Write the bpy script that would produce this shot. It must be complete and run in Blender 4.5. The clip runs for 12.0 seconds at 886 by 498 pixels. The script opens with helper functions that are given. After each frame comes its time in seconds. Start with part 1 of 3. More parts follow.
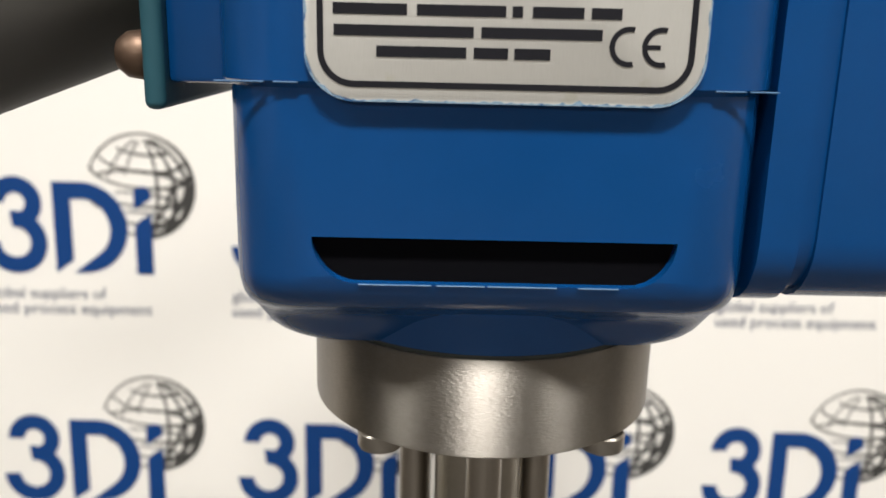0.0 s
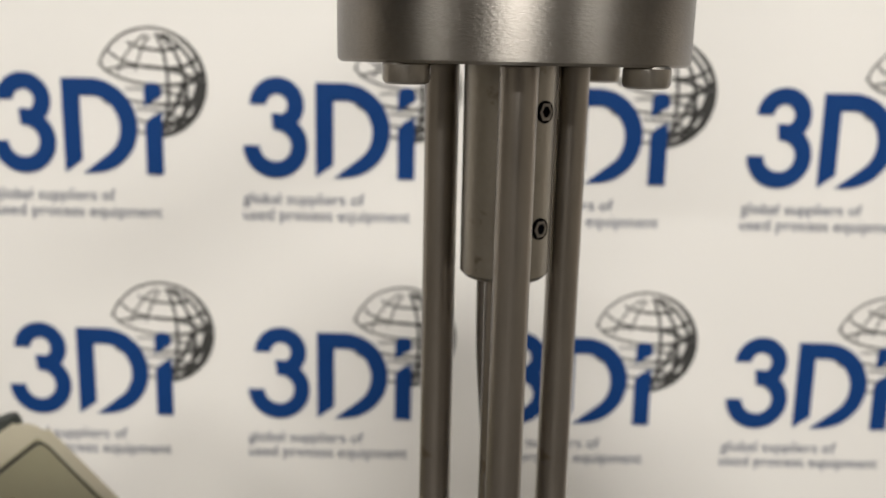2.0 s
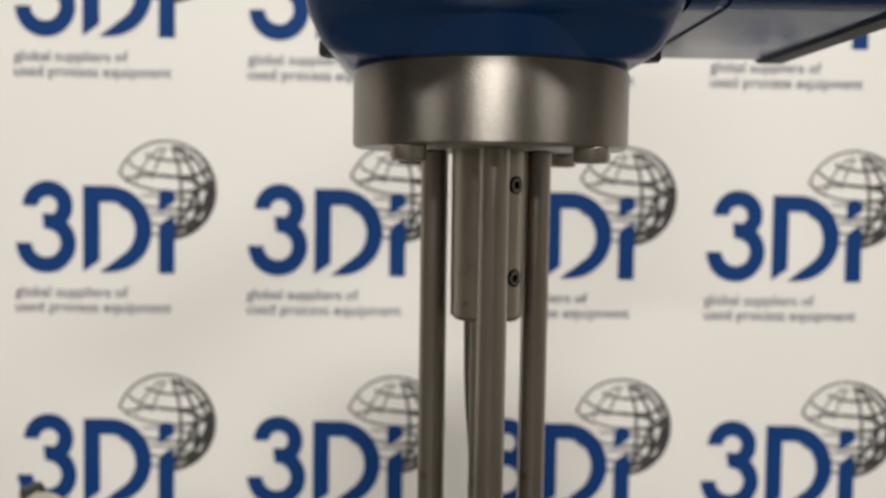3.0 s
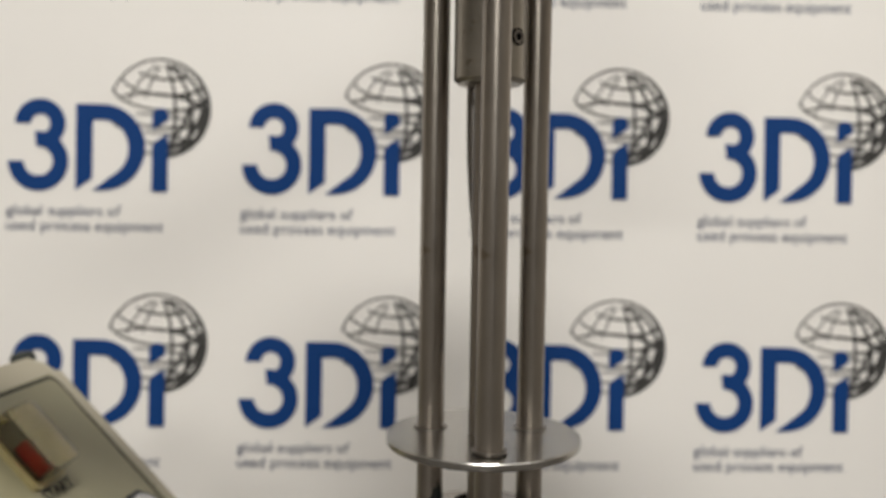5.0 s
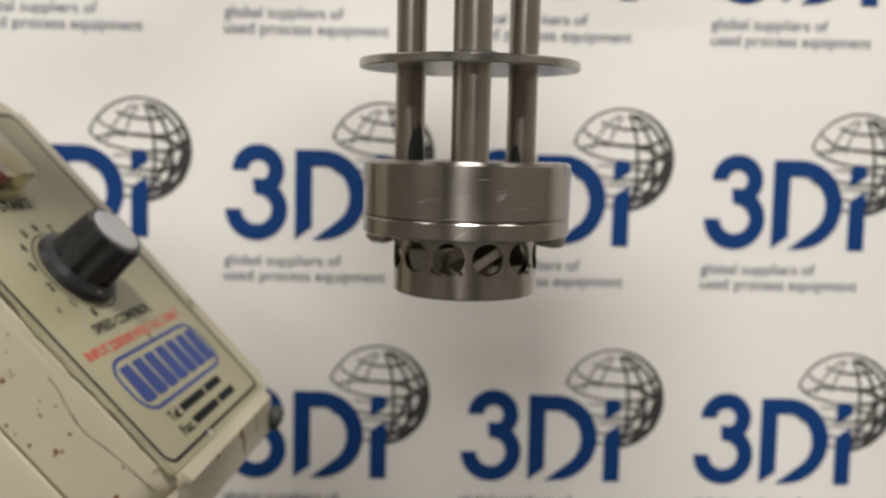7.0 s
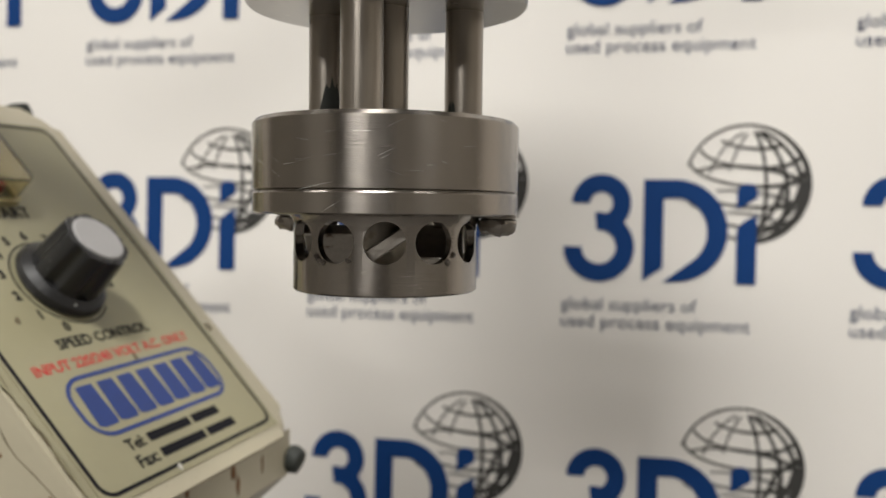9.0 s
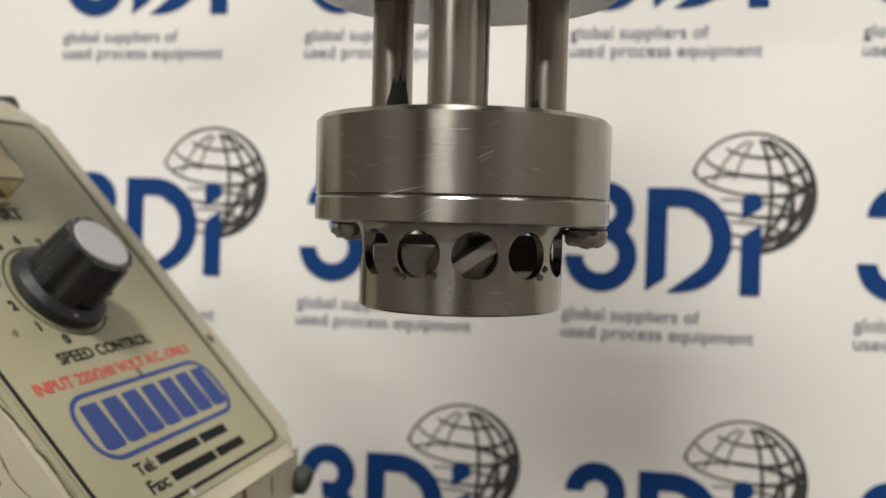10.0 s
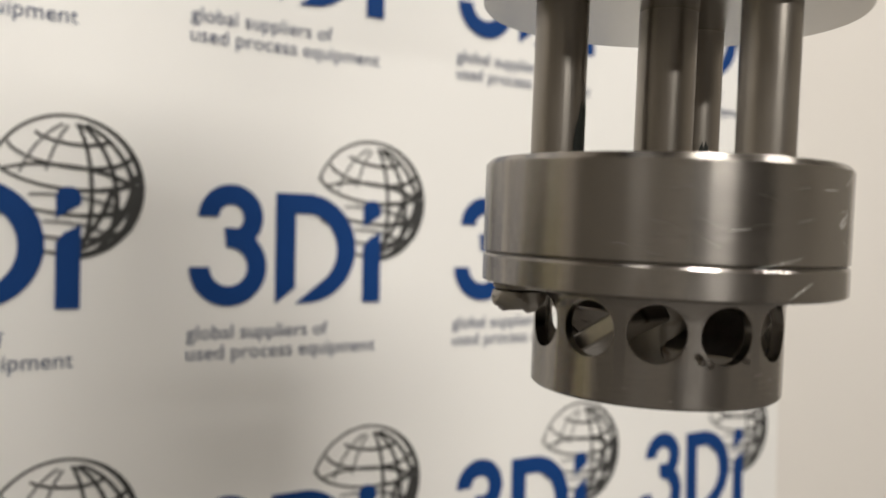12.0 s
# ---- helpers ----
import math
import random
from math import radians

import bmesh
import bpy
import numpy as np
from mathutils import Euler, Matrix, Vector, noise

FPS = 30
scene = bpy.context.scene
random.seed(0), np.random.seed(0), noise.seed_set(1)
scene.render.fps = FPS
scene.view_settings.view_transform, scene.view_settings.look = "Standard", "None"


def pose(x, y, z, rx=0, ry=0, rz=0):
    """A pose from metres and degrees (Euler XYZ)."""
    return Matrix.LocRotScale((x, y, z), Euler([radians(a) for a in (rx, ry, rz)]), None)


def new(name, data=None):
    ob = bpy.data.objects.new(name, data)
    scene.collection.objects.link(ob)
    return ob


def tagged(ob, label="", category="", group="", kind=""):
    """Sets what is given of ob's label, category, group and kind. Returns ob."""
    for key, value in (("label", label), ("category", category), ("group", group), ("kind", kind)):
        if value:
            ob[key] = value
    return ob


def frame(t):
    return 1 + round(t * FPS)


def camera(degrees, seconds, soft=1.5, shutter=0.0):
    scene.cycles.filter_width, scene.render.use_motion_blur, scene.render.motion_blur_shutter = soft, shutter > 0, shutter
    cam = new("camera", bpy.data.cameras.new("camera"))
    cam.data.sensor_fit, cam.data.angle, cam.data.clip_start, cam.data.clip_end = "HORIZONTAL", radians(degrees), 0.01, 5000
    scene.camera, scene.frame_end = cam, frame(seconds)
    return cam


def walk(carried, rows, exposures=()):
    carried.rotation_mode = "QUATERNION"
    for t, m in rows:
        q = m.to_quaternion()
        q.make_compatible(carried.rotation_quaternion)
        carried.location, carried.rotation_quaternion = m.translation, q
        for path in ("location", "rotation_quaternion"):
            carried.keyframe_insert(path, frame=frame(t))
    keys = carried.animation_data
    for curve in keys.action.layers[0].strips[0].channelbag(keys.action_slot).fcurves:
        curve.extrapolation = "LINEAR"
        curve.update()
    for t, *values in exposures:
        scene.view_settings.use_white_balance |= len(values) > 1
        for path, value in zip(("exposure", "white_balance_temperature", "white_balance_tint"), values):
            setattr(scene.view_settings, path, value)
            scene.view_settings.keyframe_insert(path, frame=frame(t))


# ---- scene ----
cam = camera(55.6, 12.0, soft=1.5)
cam.data.dof.use_dof = True
cam.data.dof.focus_distance = 0.160
cam.data.dof.aperture_fstop = 19.0
PATH = [
    (0, 0.0662, -0.0116, 0.7033, -0.61, -12.06, 1.31),
    (0.5, 0.0641, -0.0125, 0.6768, -0.70, -13.71, 1.09),
    (1, 0.0668, -0.0102, 0.6526, -0.24, -14.80, 0.91),
    (1.5, 0.0677, -0.0112, 0.6284, -0.02, -14.38, 0.96),
    (2, 0.0635, -0.0139, 0.6188, 0.06, -10.48, 1.20),
    (2.5, 0.0590, -0.0497, 0.6164, -0.26, -5.98, 1.10),
    (2.7, 0.0618, -0.0625, 0.6130, -0.49, -4.36, 0.95),
    (4.3, 0.0570, -0.0680, 0.5520, -1.66, 1.89, 0.90),
    (4.5, 0.0573, -0.0663, 0.5415, -1.63, 1.76, 0.90),
    (5, 0.0576, -0.0662, 0.5248, -1.66, -0.17, 0.88),
    (5.5, 0.0547, -0.0617, 0.5043, -1.62, -2.50, 0.88),
    (6, 0.0604, -0.0592, 0.4822, -1.45, -4.09, 0.85),
    (6.5, 0.0651, -0.0547, 0.4615, -1.37, -4.64, 1.10),
    (6.7, 0.0660, -0.0490, 0.4490, -1.38, -4.93, 1.20),
    (8.3, 0.0915, -0.0030, 0.4105, 2.55, -0.54, 0.80),
    (8.5, 0.1025, 0.0004, 0.4137, 5.19, -0.55, 1.00),
    (9, 0.1285, 0.0190, 0.4140, 11.64, -0.61, 1.16),
    (9.5, 0.1292, 0.0334, 0.4133, 14.09, -0.51, 1.33),
    (10, 0.1006, 0.0317, 0.4147, 8.73, -0.21, 1.76),
    (10.5, 0.0542, 0.0470, 0.4125, -1.85, -0.38, 1.64),
    (11, 0.0248, 0.0633, 0.4105, -11.78, -0.12, 0.87),
    (11.5, 0.0014, 0.0805, 0.4192, -21.96, -0.39, 0.80),
    (12, -0.0251, 0.0984, 0.4255, -31.87, -0.24, 0.98),
]
EXPOSURES = [(0, 0.50), (0.5, 0.37), (1, 0.28), (2.5, 0.10), (4.5, -0.03), (5, -0.02), (6, 0.12), (8.5, 0.18), (12, 0.24)]
walk(cam, [(t, pose(x, y, z, 90 + pitch, 0, yaw) @ pose(0, 0, 0, 0, 0, roll)) for t, x, y, z, yaw, pitch, roll in PATH], EXPOSURES)

# ---- light ----
world = bpy.data.worlds.new("room")
world.use_nodes = True
world.node_tree.nodes["Background"].inputs[0].default_value = (1.0, 0.98, 0.95, 1)
world.node_tree.nodes["Background"].inputs[1].default_value = 0.05
scene.world = world

# ceiling luminaires: x, y, length in x, length in y, watts
CEILING = 2.05
# the first follows the shadows; side and far ones are unseen fill, added
LUMINAIRES = [(0.09, -0.67, 0.42, 0.16, 33.0), (1.30, -0.62, 0.60, 0.16, 13.0), (-1.30, -0.62, 0.60, 0.16, 10.0), (-0.60, -4.40, 1.20, 0.30, 105.0)]


def area_lamp(x, y, sx, sy, watts):
    data = bpy.data.lights.new("ceiling_light_lamp", "AREA")
    data.shape, data.size, data.size_y = "RECTANGLE", sx, sy
    data.energy, data.color = watts, (1.0, 0.972, 0.925)
    ob = new("ceiling_light_lamp", data)
    ob.matrix_world = pose(x, y, CEILING - 0.035)
    return ob


# ---- materials ----
def mat(name, color, rough=0.5, metal=0.0, noise_scale=40.0, vary=0.12, bump=0.0, bump_scale=300.0, stretch=(1, 1, 1),
        spots=None, coat=0.0, aniso=0.0, rough_vary=0.1, transmission=0.0, ior=1.45):
    """A surface with broad stains and fine grain in object space, in metres."""
    m = bpy.data.materials.new(name)
    m.use_nodes = True
    nt = m.node_tree
    b = nt.nodes["Principled BSDF"]
    b.inputs["Metallic"].default_value = metal
    b.inputs["Coat Weight"].default_value = coat
    b.inputs["Coat Roughness"].default_value = 0.12
    b.inputs["Transmission Weight"].default_value = transmission
    b.inputs["IOR"].default_value = ior
    if aniso:
        tangent = nt.nodes.new("ShaderNodeTangent")
        tangent.direction_type, tangent.axis = "RADIAL", "Z"
        nt.links.new(tangent.outputs[0], b.inputs["Tangent"])
        b.inputs["Anisotropic"].default_value, b.inputs["Anisotropic Rotation"].default_value = aniso, 0.25
    geo = nt.nodes.new("ShaderNodeTexCoord")
    mp = nt.nodes.new("ShaderNodeMapping")
    mp.inputs["Scale"].default_value = stretch
    nt.links.new(geo.outputs["Object"], mp.inputs["Vector"])
    n1 = nt.nodes.new("ShaderNodeTexNoise")
    n1.inputs["Scale"].default_value, n1.inputs["Detail"].default_value = noise_scale, 5
    nt.links.new(geo.outputs["Object"], n1.inputs["Vector"])
    n2 = nt.nodes.new("ShaderNodeTexNoise")
    n2.inputs["Scale"].default_value, n2.inputs["Detail"].default_value = bump_scale, 4
    nt.links.new(mp.outputs["Vector"], n2.inputs["Vector"])
    ramp = nt.nodes.new("ShaderNodeMixRGB")
    ramp.inputs[1].default_value = (*[c * (1 - vary) for c in color], 1)
    ramp.inputs[2].default_value = (*[min(1, c * (1 + vary)) for c in color], 1)
    mixf = nt.nodes.new("ShaderNodeMath")
    mixf.operation = "MULTIPLY_ADD"
    mixf.inputs[1].default_value = 0.35
    nt.links.new(n2.outputs["Fac"], mixf.inputs[0])
    sc = nt.nodes.new("ShaderNodeMath")
    sc.operation = "MULTIPLY"
    sc.inputs[1].default_value = 0.65
    nt.links.new(n1.outputs["Fac"], sc.inputs[0])
    nt.links.new(sc.outputs[0], mixf.inputs[2])
    nt.links.new(mixf.outputs[0], ramp.inputs[0])
    out = ramp.outputs[0]
    if spots:
        scol, sscale, amount = spots
        n3 = nt.nodes.new("ShaderNodeTexNoise")
        n3.inputs["Scale"].default_value, n3.inputs["Detail"].default_value = sscale, 3
        nt.links.new(geo.outputs["Object"], n3.inputs["Vector"])
        cr = nt.nodes.new("ShaderNodeValToRGB")
        cr.color_ramp.elements[0].position, cr.color_ramp.elements[1].position = 1 - amount, 1 - amount + 0.12
        nt.links.new(n3.outputs["Fac"], cr.inputs[0])
        mx = nt.nodes.new("ShaderNodeMixRGB")
        mx.inputs[2].default_value = (*scol, 1)
        nt.links.new(cr.outputs[0], mx.inputs[0])
        nt.links.new(out, mx.inputs[1])
        out = mx.outputs[0]
    nt.links.new(out, b.inputs["Base Color"])
    rr = nt.nodes.new("ShaderNodeMapRange")
    rr.inputs[3].default_value, rr.inputs[4].default_value = max(0.02, rough - rough_vary), min(1, rough + rough_vary)
    nt.links.new(mixf.outputs[0], rr.inputs[0])
    nt.links.new(rr.outputs[0], b.inputs["Roughness"])
    if bump:
        bp = nt.nodes.new("ShaderNodeBump")
        bp.inputs["Strength"].default_value, bp.inputs["Distance"].default_value = bump, 0.0004
        nt.links.new(n2.outputs["Fac"], bp.inputs["Height"])
        nt.links.new(bp.outputs[0], b.inputs["Normal"])
    return m


STEEL = mat("turned_steel", (0.315, 0.29, 0.262), 0.235, 1.0, 75, 0.16, 0.10, 420, (0.5, 0.5, 9), spots=((0.25, 0.215, 0.18), 95, 0.36), aniso=0.9, rough_vary=0.08)
STEEL_FLANGE = mat("machined_steel", (0.325, 0.30, 0.27), 0.47, 1.0, 650, 0.20, 0.22, 1300, (0.7, 0.7, 1.8), aniso=1.0, rough_vary=0.08)
STEEL_ROD = mat("drawn_steel", (0.315, 0.285, 0.25), 0.33, 1.0, 55, 0.16, 0.08, 500, (6, 6, 0.25), spots=((0.20, 0.16, 0.12), 130, 0.32), rough_vary=0.10)
DISC_STEEL = mat("mottled_disc_steel", (0.40, 0.385, 0.36), 0.24, 1.0, 90, 0.30, 0.14, 260, spots=((0.17, 0.155, 0.14), 330, 0.33))
STEEL_DULL = mat("dull_steel", (0.32, 0.295, 0.255), 0.34, 1.0, 90, 0.25, 0.12, 600, spots=((0.16, 0.135, 0.11), 170, 0.36))
# darker copy of the steel, with the shade of seams and seats in its colour
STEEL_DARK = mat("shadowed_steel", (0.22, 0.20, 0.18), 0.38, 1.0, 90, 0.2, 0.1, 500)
BOLT = mat("worn_bolt_steel", (0.34, 0.315, 0.28), 0.34, 1.0, 160, 0.3, 0.35, 500, spots=((0.10, 0.085, 0.07), 330, 0.38))
RAW_STEEL = mat("scraped_steel", (0.46, 0.43, 0.39), 0.36, 1.0, 260, 0.35, 0.4, 700, spots=((0.17, 0.13, 0.10), 300, 0.40))
SCORED = mat("bright_scored_steel", (0.50, 0.475, 0.44), 0.30, 1.0, 300, 0.2)
BLUE = mat("blue_enamel", (0.0014, 0.043, 0.158), 0.24, 0.0, 25, 0.12, 0.04, 160, coat=0.1, ior=1.38)
BLUE_CHIP = mat("worn_paint_edge", (0.045, 0.11, 0.21), 0.5, 0.0, 300, 0.5, 0.2, 900)
RIM_PAINT = mat("smeared_paint", (0.16, 0.24, 0.32), 0.5, 0.0, 500, 0.6, 0.2, 900, spots=((0.012, 0.07, 0.18), 420, 0.46))
TEAL = mat("weathered_teal_paint", (0.018, 0.075, 0.100), 0.45, 0.0, 60, 0.25, 0.15, 300, spots=((0.08, 0.19, 0.22), 140, 0.36))
# near-black without sheen, standing in for the shade inside holes
HOLE_SHADE = mat("hole_shade_black", (0.004, 0.004, 0.005), 0.9, 0.0, 40, 0.1, ior=1.0)
ARM_GREY = mat("charcoal_paint", (0.055, 0.052, 0.047), 0.55, 0.0, 30, 0.12, 0.08, 250)
RUST_BOLT = mat("tarnished_brass_bolt", (0.13, 0.085, 0.06), 0.45, 0.8, 120, 0.3, 0.2, 500)
PLATE = mat("aluminium_plate", (0.58, 0.57, 0.54), 0.42, 0.55, 70, 0.14, 0.10, 700, (6, 6, 0.6), spots=((0.50, 0.49, 0.40), 130, 0.32))
INK = mat("black_ink", (0.010, 0.010, 0.013), 0.65, 0.0, 200, 0.25, 0.0, ior=1.2)
INK_RED = mat("red_ink", (0.46, 0.055, 0.045), 0.5, 0.0, 300, 0.25, 0.0)
INK_BLUE = mat("blue_ink", (0.014, 0.038, 0.175), 0.45, 0.0, 300, 0.2, 0.0)
BANNER = mat("white_banner_print", (0.80, 0.775, 0.735), 0.55, 0.0, 4, 0.02, 0.03, 900)
PRINT_BLUE = mat("print_blue", (0.006, 0.043, 0.172), 0.6, 0.0, 60, 0.06, ior=1.25)
PRINT_GREY = mat("print_grey", (0.050, 0.049, 0.047), 0.6, 0.0, 60, 0.1, ior=1.25)
PRINT_MID = mat("print_mid_grey", (0.20, 0.196, 0.188), 0.55, 0.0, 60, 0.1)
PRINT_TEXT = mat("print_text_slate", (0.026, 0.046, 0.115), 0.6, 0.0, 60, 0.1, ior=1.25)
BEIGE = mat("aged_beige_enamel", (0.45, 0.412, 0.305), 0.42, 0.0, 22, 0.08, 0.06, 220, spots=((0.16, 0.085, 0.04), 150, 0.31), coat=0.15)
BEIGE_FACE = mat("beige_label_film", (0.285, 0.265, 0.168), 0.40, 0.0, 18, 0.11, 0.04, 200, coat=0.1)
BLACK_PLASTIC = mat("black_plastic", (0.014, 0.014, 0.015), 0.36, 0.0, 90, 0.3, 0.10, 400, spots=((0.10, 0.098, 0.092), 260, 0.34))
CAP_GREY = mat("grey_knob_cap", (0.34, 0.335, 0.335), 0.42, 0.0, 120, 0.08, 0.04, 500)
SWITCH_RED = mat("red_switch", (0.22, 0.008, 0.010), 0.30, 0.0, 120, 0.2)
COVER = mat("yellowed_clear_cover", (0.92, 0.86, 0.66), 0.06, 0.0, 90, 0.05, 0.03, 300, transmission=1.0, rough_vary=0.04, ior=1.3)
COVER_TOP = mat("clear_yellowed_plastic", (0.90, 0.85, 0.66), 0.07, 0.0, 60, 0.08, 0.05, 300, transmission=0.96, rough_vary=0.04, ior=1.3)
COVER_RIM = mat("yellowed_rubber_rim", (0.34, 0.29, 0.14), 0.4, 0.0, 90, 0.15)
# brown for the shade under the film, also for chips, joint and crack
FILM_SHADOW = mat("film_shade_and_crack_brown", (0.13, 0.105, 0.065), 0.6, 0.0, 200, 0.3)
RUST = mat("brown_rust", (0.16, 0.075, 0.03), 0.7, 0.0, 300, 0.35, 0.2, 700)
RUBBER = mat("dark_rubber", (0.030, 0.034, 0.030), 0.6, 0.0, 120, 0.25, 0.1, 400)
# tones of the unseen walls are set by what the steel should reflect
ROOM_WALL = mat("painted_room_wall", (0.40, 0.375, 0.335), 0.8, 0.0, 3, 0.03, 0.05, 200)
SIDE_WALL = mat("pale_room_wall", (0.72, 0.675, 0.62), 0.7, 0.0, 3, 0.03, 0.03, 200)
SOUTH_WALL = mat("dark_room_wall", (0.09, 0.083, 0.078), 0.8, 0.0, 3, 0.05, 0.05, 200)
ROOM_DARK = mat("grey_room_floor", (0.16, 0.145, 0.125), 0.7, 0.0, 3, 0.1, 0.05, 120)
BENCH = mat("grey_bench_laminate", (0.09, 0.083, 0.076), 0.55, 0.0, 8, 0.06, 0.03, 300)
CEIL = mat("ceiling_tile_white", (0.62, 0.60, 0.56), 0.9, 0.0, 6, 0.04, 0.1, 200)
DIFFUSER = bpy.data.materials.new("lit_diffuser")
DIFFUSER.use_nodes = True
DIFFUSER.node_tree.nodes["Principled BSDF"].inputs["Emission Color"].default_value = (1.0, 0.985, 0.95, 1)
DIFFUSER.node_tree.nodes["Principled BSDF"].inputs["Emission Strength"].default_value = 6.0


# ---- builders ----
def thing(name, label, category, group="", m=None, kind=""):
    ob = new(name)
    ob.empty_display_size = 0.01
    if m is not None:
        ob.matrix_world = m
    return tagged(ob, label, category, group, kind)


def smooth(me, angle=35):
    bm = bmesh.new()
    bm.from_mesh(me)
    for f in bm.faces:
        f.smooth = True
    for e in bm.edges:
        if len(e.link_faces) == 2 and e.calc_face_angle(0) > radians(angle):
            e.smooth = False
    bm.to_mesh(me)
    bm.free()


def mesh_of(name, bm, material, flat=False):
    me = bpy.data.meshes.new(name)
    bmesh.ops.recalc_face_normals(bm, faces=bm.faces)
    bm.to_mesh(me)
    bm.free()
    me.materials.append(material)
    if not flat:
        smooth(me)
    return me


def part(name, bm, material, parent=None, label="", m=None, flat=False):
    me = bm if isinstance(bm, bpy.types.Mesh) else mesh_of(name, bm, material, flat)
    ob = new(name, me)
    if parent is not None:
        ob.parent = parent
    if m is not None:
        ob.matrix_basis = m
    if label:
        tagged(ob, label)
    return ob


def lathe(profile, n=96, m=None):
    """Solid of revolution round z from (radius, height) pairs; radius 0 closes to a point."""
    bm = bmesh.new()
    rings = []
    for r, z in profile:
        if r < 1e-7:
            rings.append([bm.verts.new((0, 0, z))])
        else:
            rings.append([bm.verts.new((r * math.cos(2 * math.pi * i / n), r * math.sin(2 * math.pi * i / n), z)) for i in range(n)])
    for a, b in zip(rings, rings[1:]):
        for i in range(n):
            j = (i + 1) % n
            if len(a) == 1 and len(b) == 1:
                continue
            if len(a) == 1:
                bm.faces.new((a[0], b[i], b[j]))
            elif len(b) == 1:
                bm.faces.new((a[i], a[j], b[0]))
            else:
                bm.faces.new((a[i], a[j], b[j], b[i]))
    if m is not None:
        bm.transform(m)
    return bm


def rod_bm(r, z0, z1, n=40, ch=0.0006, m=None):
    return lathe([(0, z0), (r - ch, z0), (r, z0 + ch), (r, z1 - ch), (r - ch, z1), (0, z1)], n, m)


def box_bm(x0, x1, y0, y1, z0, z1, bevel=0.0, seg=3, m=None):
    bm = bmesh.new()
    bmesh.ops.create_cube(bm, size=1.0, matrix=Matrix.LocRotScale(((x0 + x1) / 2, (y0 + y1) / 2, (z0 + z1) / 2), None, (x1 - x0, y1 - y0, z1 - z0)))
    if bevel:
        bmesh.ops.bevel(bm, geom=bm.edges[:], offset=bevel, segments=seg, profile=0.5, affect="EDGES")
    if m is not None:
        bm.transform(m)
    return bm


def prism(points, z0, z1, m=None, bevel=0.0):
    """Extrudes a flat outline (x, y) from z0 to z1."""
    bm = bmesh.new()
    low = [bm.verts.new((x, y, z0)) for x, y in points]
    top = [bm.verts.new((x, y, z1)) for x, y in points]
    bm.faces.new(top)
    bm.faces.new(list(reversed(low)))
    for i in range(len(points)):
        j = (i + 1) % len(points)
        bm.faces.new((low[i], low[j], top[j], top[i]))
    if bevel:
        es = [e for e in bm.edges if all(abs(v.co.z - z1) < 1e-9 for v in e.verts)]
        bmesh.ops.bevel(bm, geom=es, offset=bevel, segments=3, profile=0.5, affect="EDGES")
    if m is not None:
        bm.transform(m)
    return bm


def merge(*bms):
    out = bmesh.new()
    for b in bms:
        me = bpy.data.meshes.new("tmp")
        b.to_mesh(me)
        b.free()
        out.from_mesh(me)
        bpy.data.meshes.remove(me)
    return out


def round_rect(x0, x1, y0, y1, r, n=8):
    pts = []
    for cx, cy, a0 in ((x1 - r, y1 - r, 0), (x0 + r, y1 - r, 90), (x0 + r, y0 + r, 180), (x1 - r, y0 + r, 270)):
        for i in range(n + 1):
            a = radians(a0 + 90 * i / n)
            pts.append((cx + r * math.cos(a), cy + r * math.sin(a)))
    return pts


def frame_bm(outer, inner, z0, z1, m=None):
    """A closed band between two outlines with as many points each."""
    bm = bmesh.new()
    n = len(outer)
    v = [[bm.verts.new((x, y, z)) for x, y in pts] for z in (z0, z1) for pts in (outer, inner)]
    lo, li, to, ti = v
    for i in range(n):
        j = (i + 1) % n
        bm.faces.new((to[i], to[j], ti[j], ti[i]))
        bm.faces.new((lo[j], lo[i], li[i], li[j]))
        bm.faces.new((lo[i], lo[j], to[j], to[i]))
        bm.faces.new((li[j], li[i], ti[i], ti[j]))
    if m is not None:
        bm.transform(m)
    return bm


def carve(bm, cutters, name, material):
    """Cuts solids out of a solid and returns the mesh."""
    base = new("tmp", mesh_of("tmp", bm, material))
    tools = []
    for c in cutters:
        t = new("tmp_cut", mesh_of("tmp_cut", c, material))
        mod = base.modifiers.new("cut", "BOOLEAN")
        mod.operation, mod.solver, mod.object = "DIFFERENCE", "EXACT", t
        tools.append(t)
    bpy.context.view_layer.update()
    me = bpy.data.meshes.new_from_object(base.evaluated_get(bpy.context.evaluated_depsgraph_get()))
    me.name = name
    for o in (base, *tools):
        bpy.data.objects.remove(o, do_unlink=True)
    while len(me.materials) > 1:
        me.materials.pop()
    smooth(me)
    return me


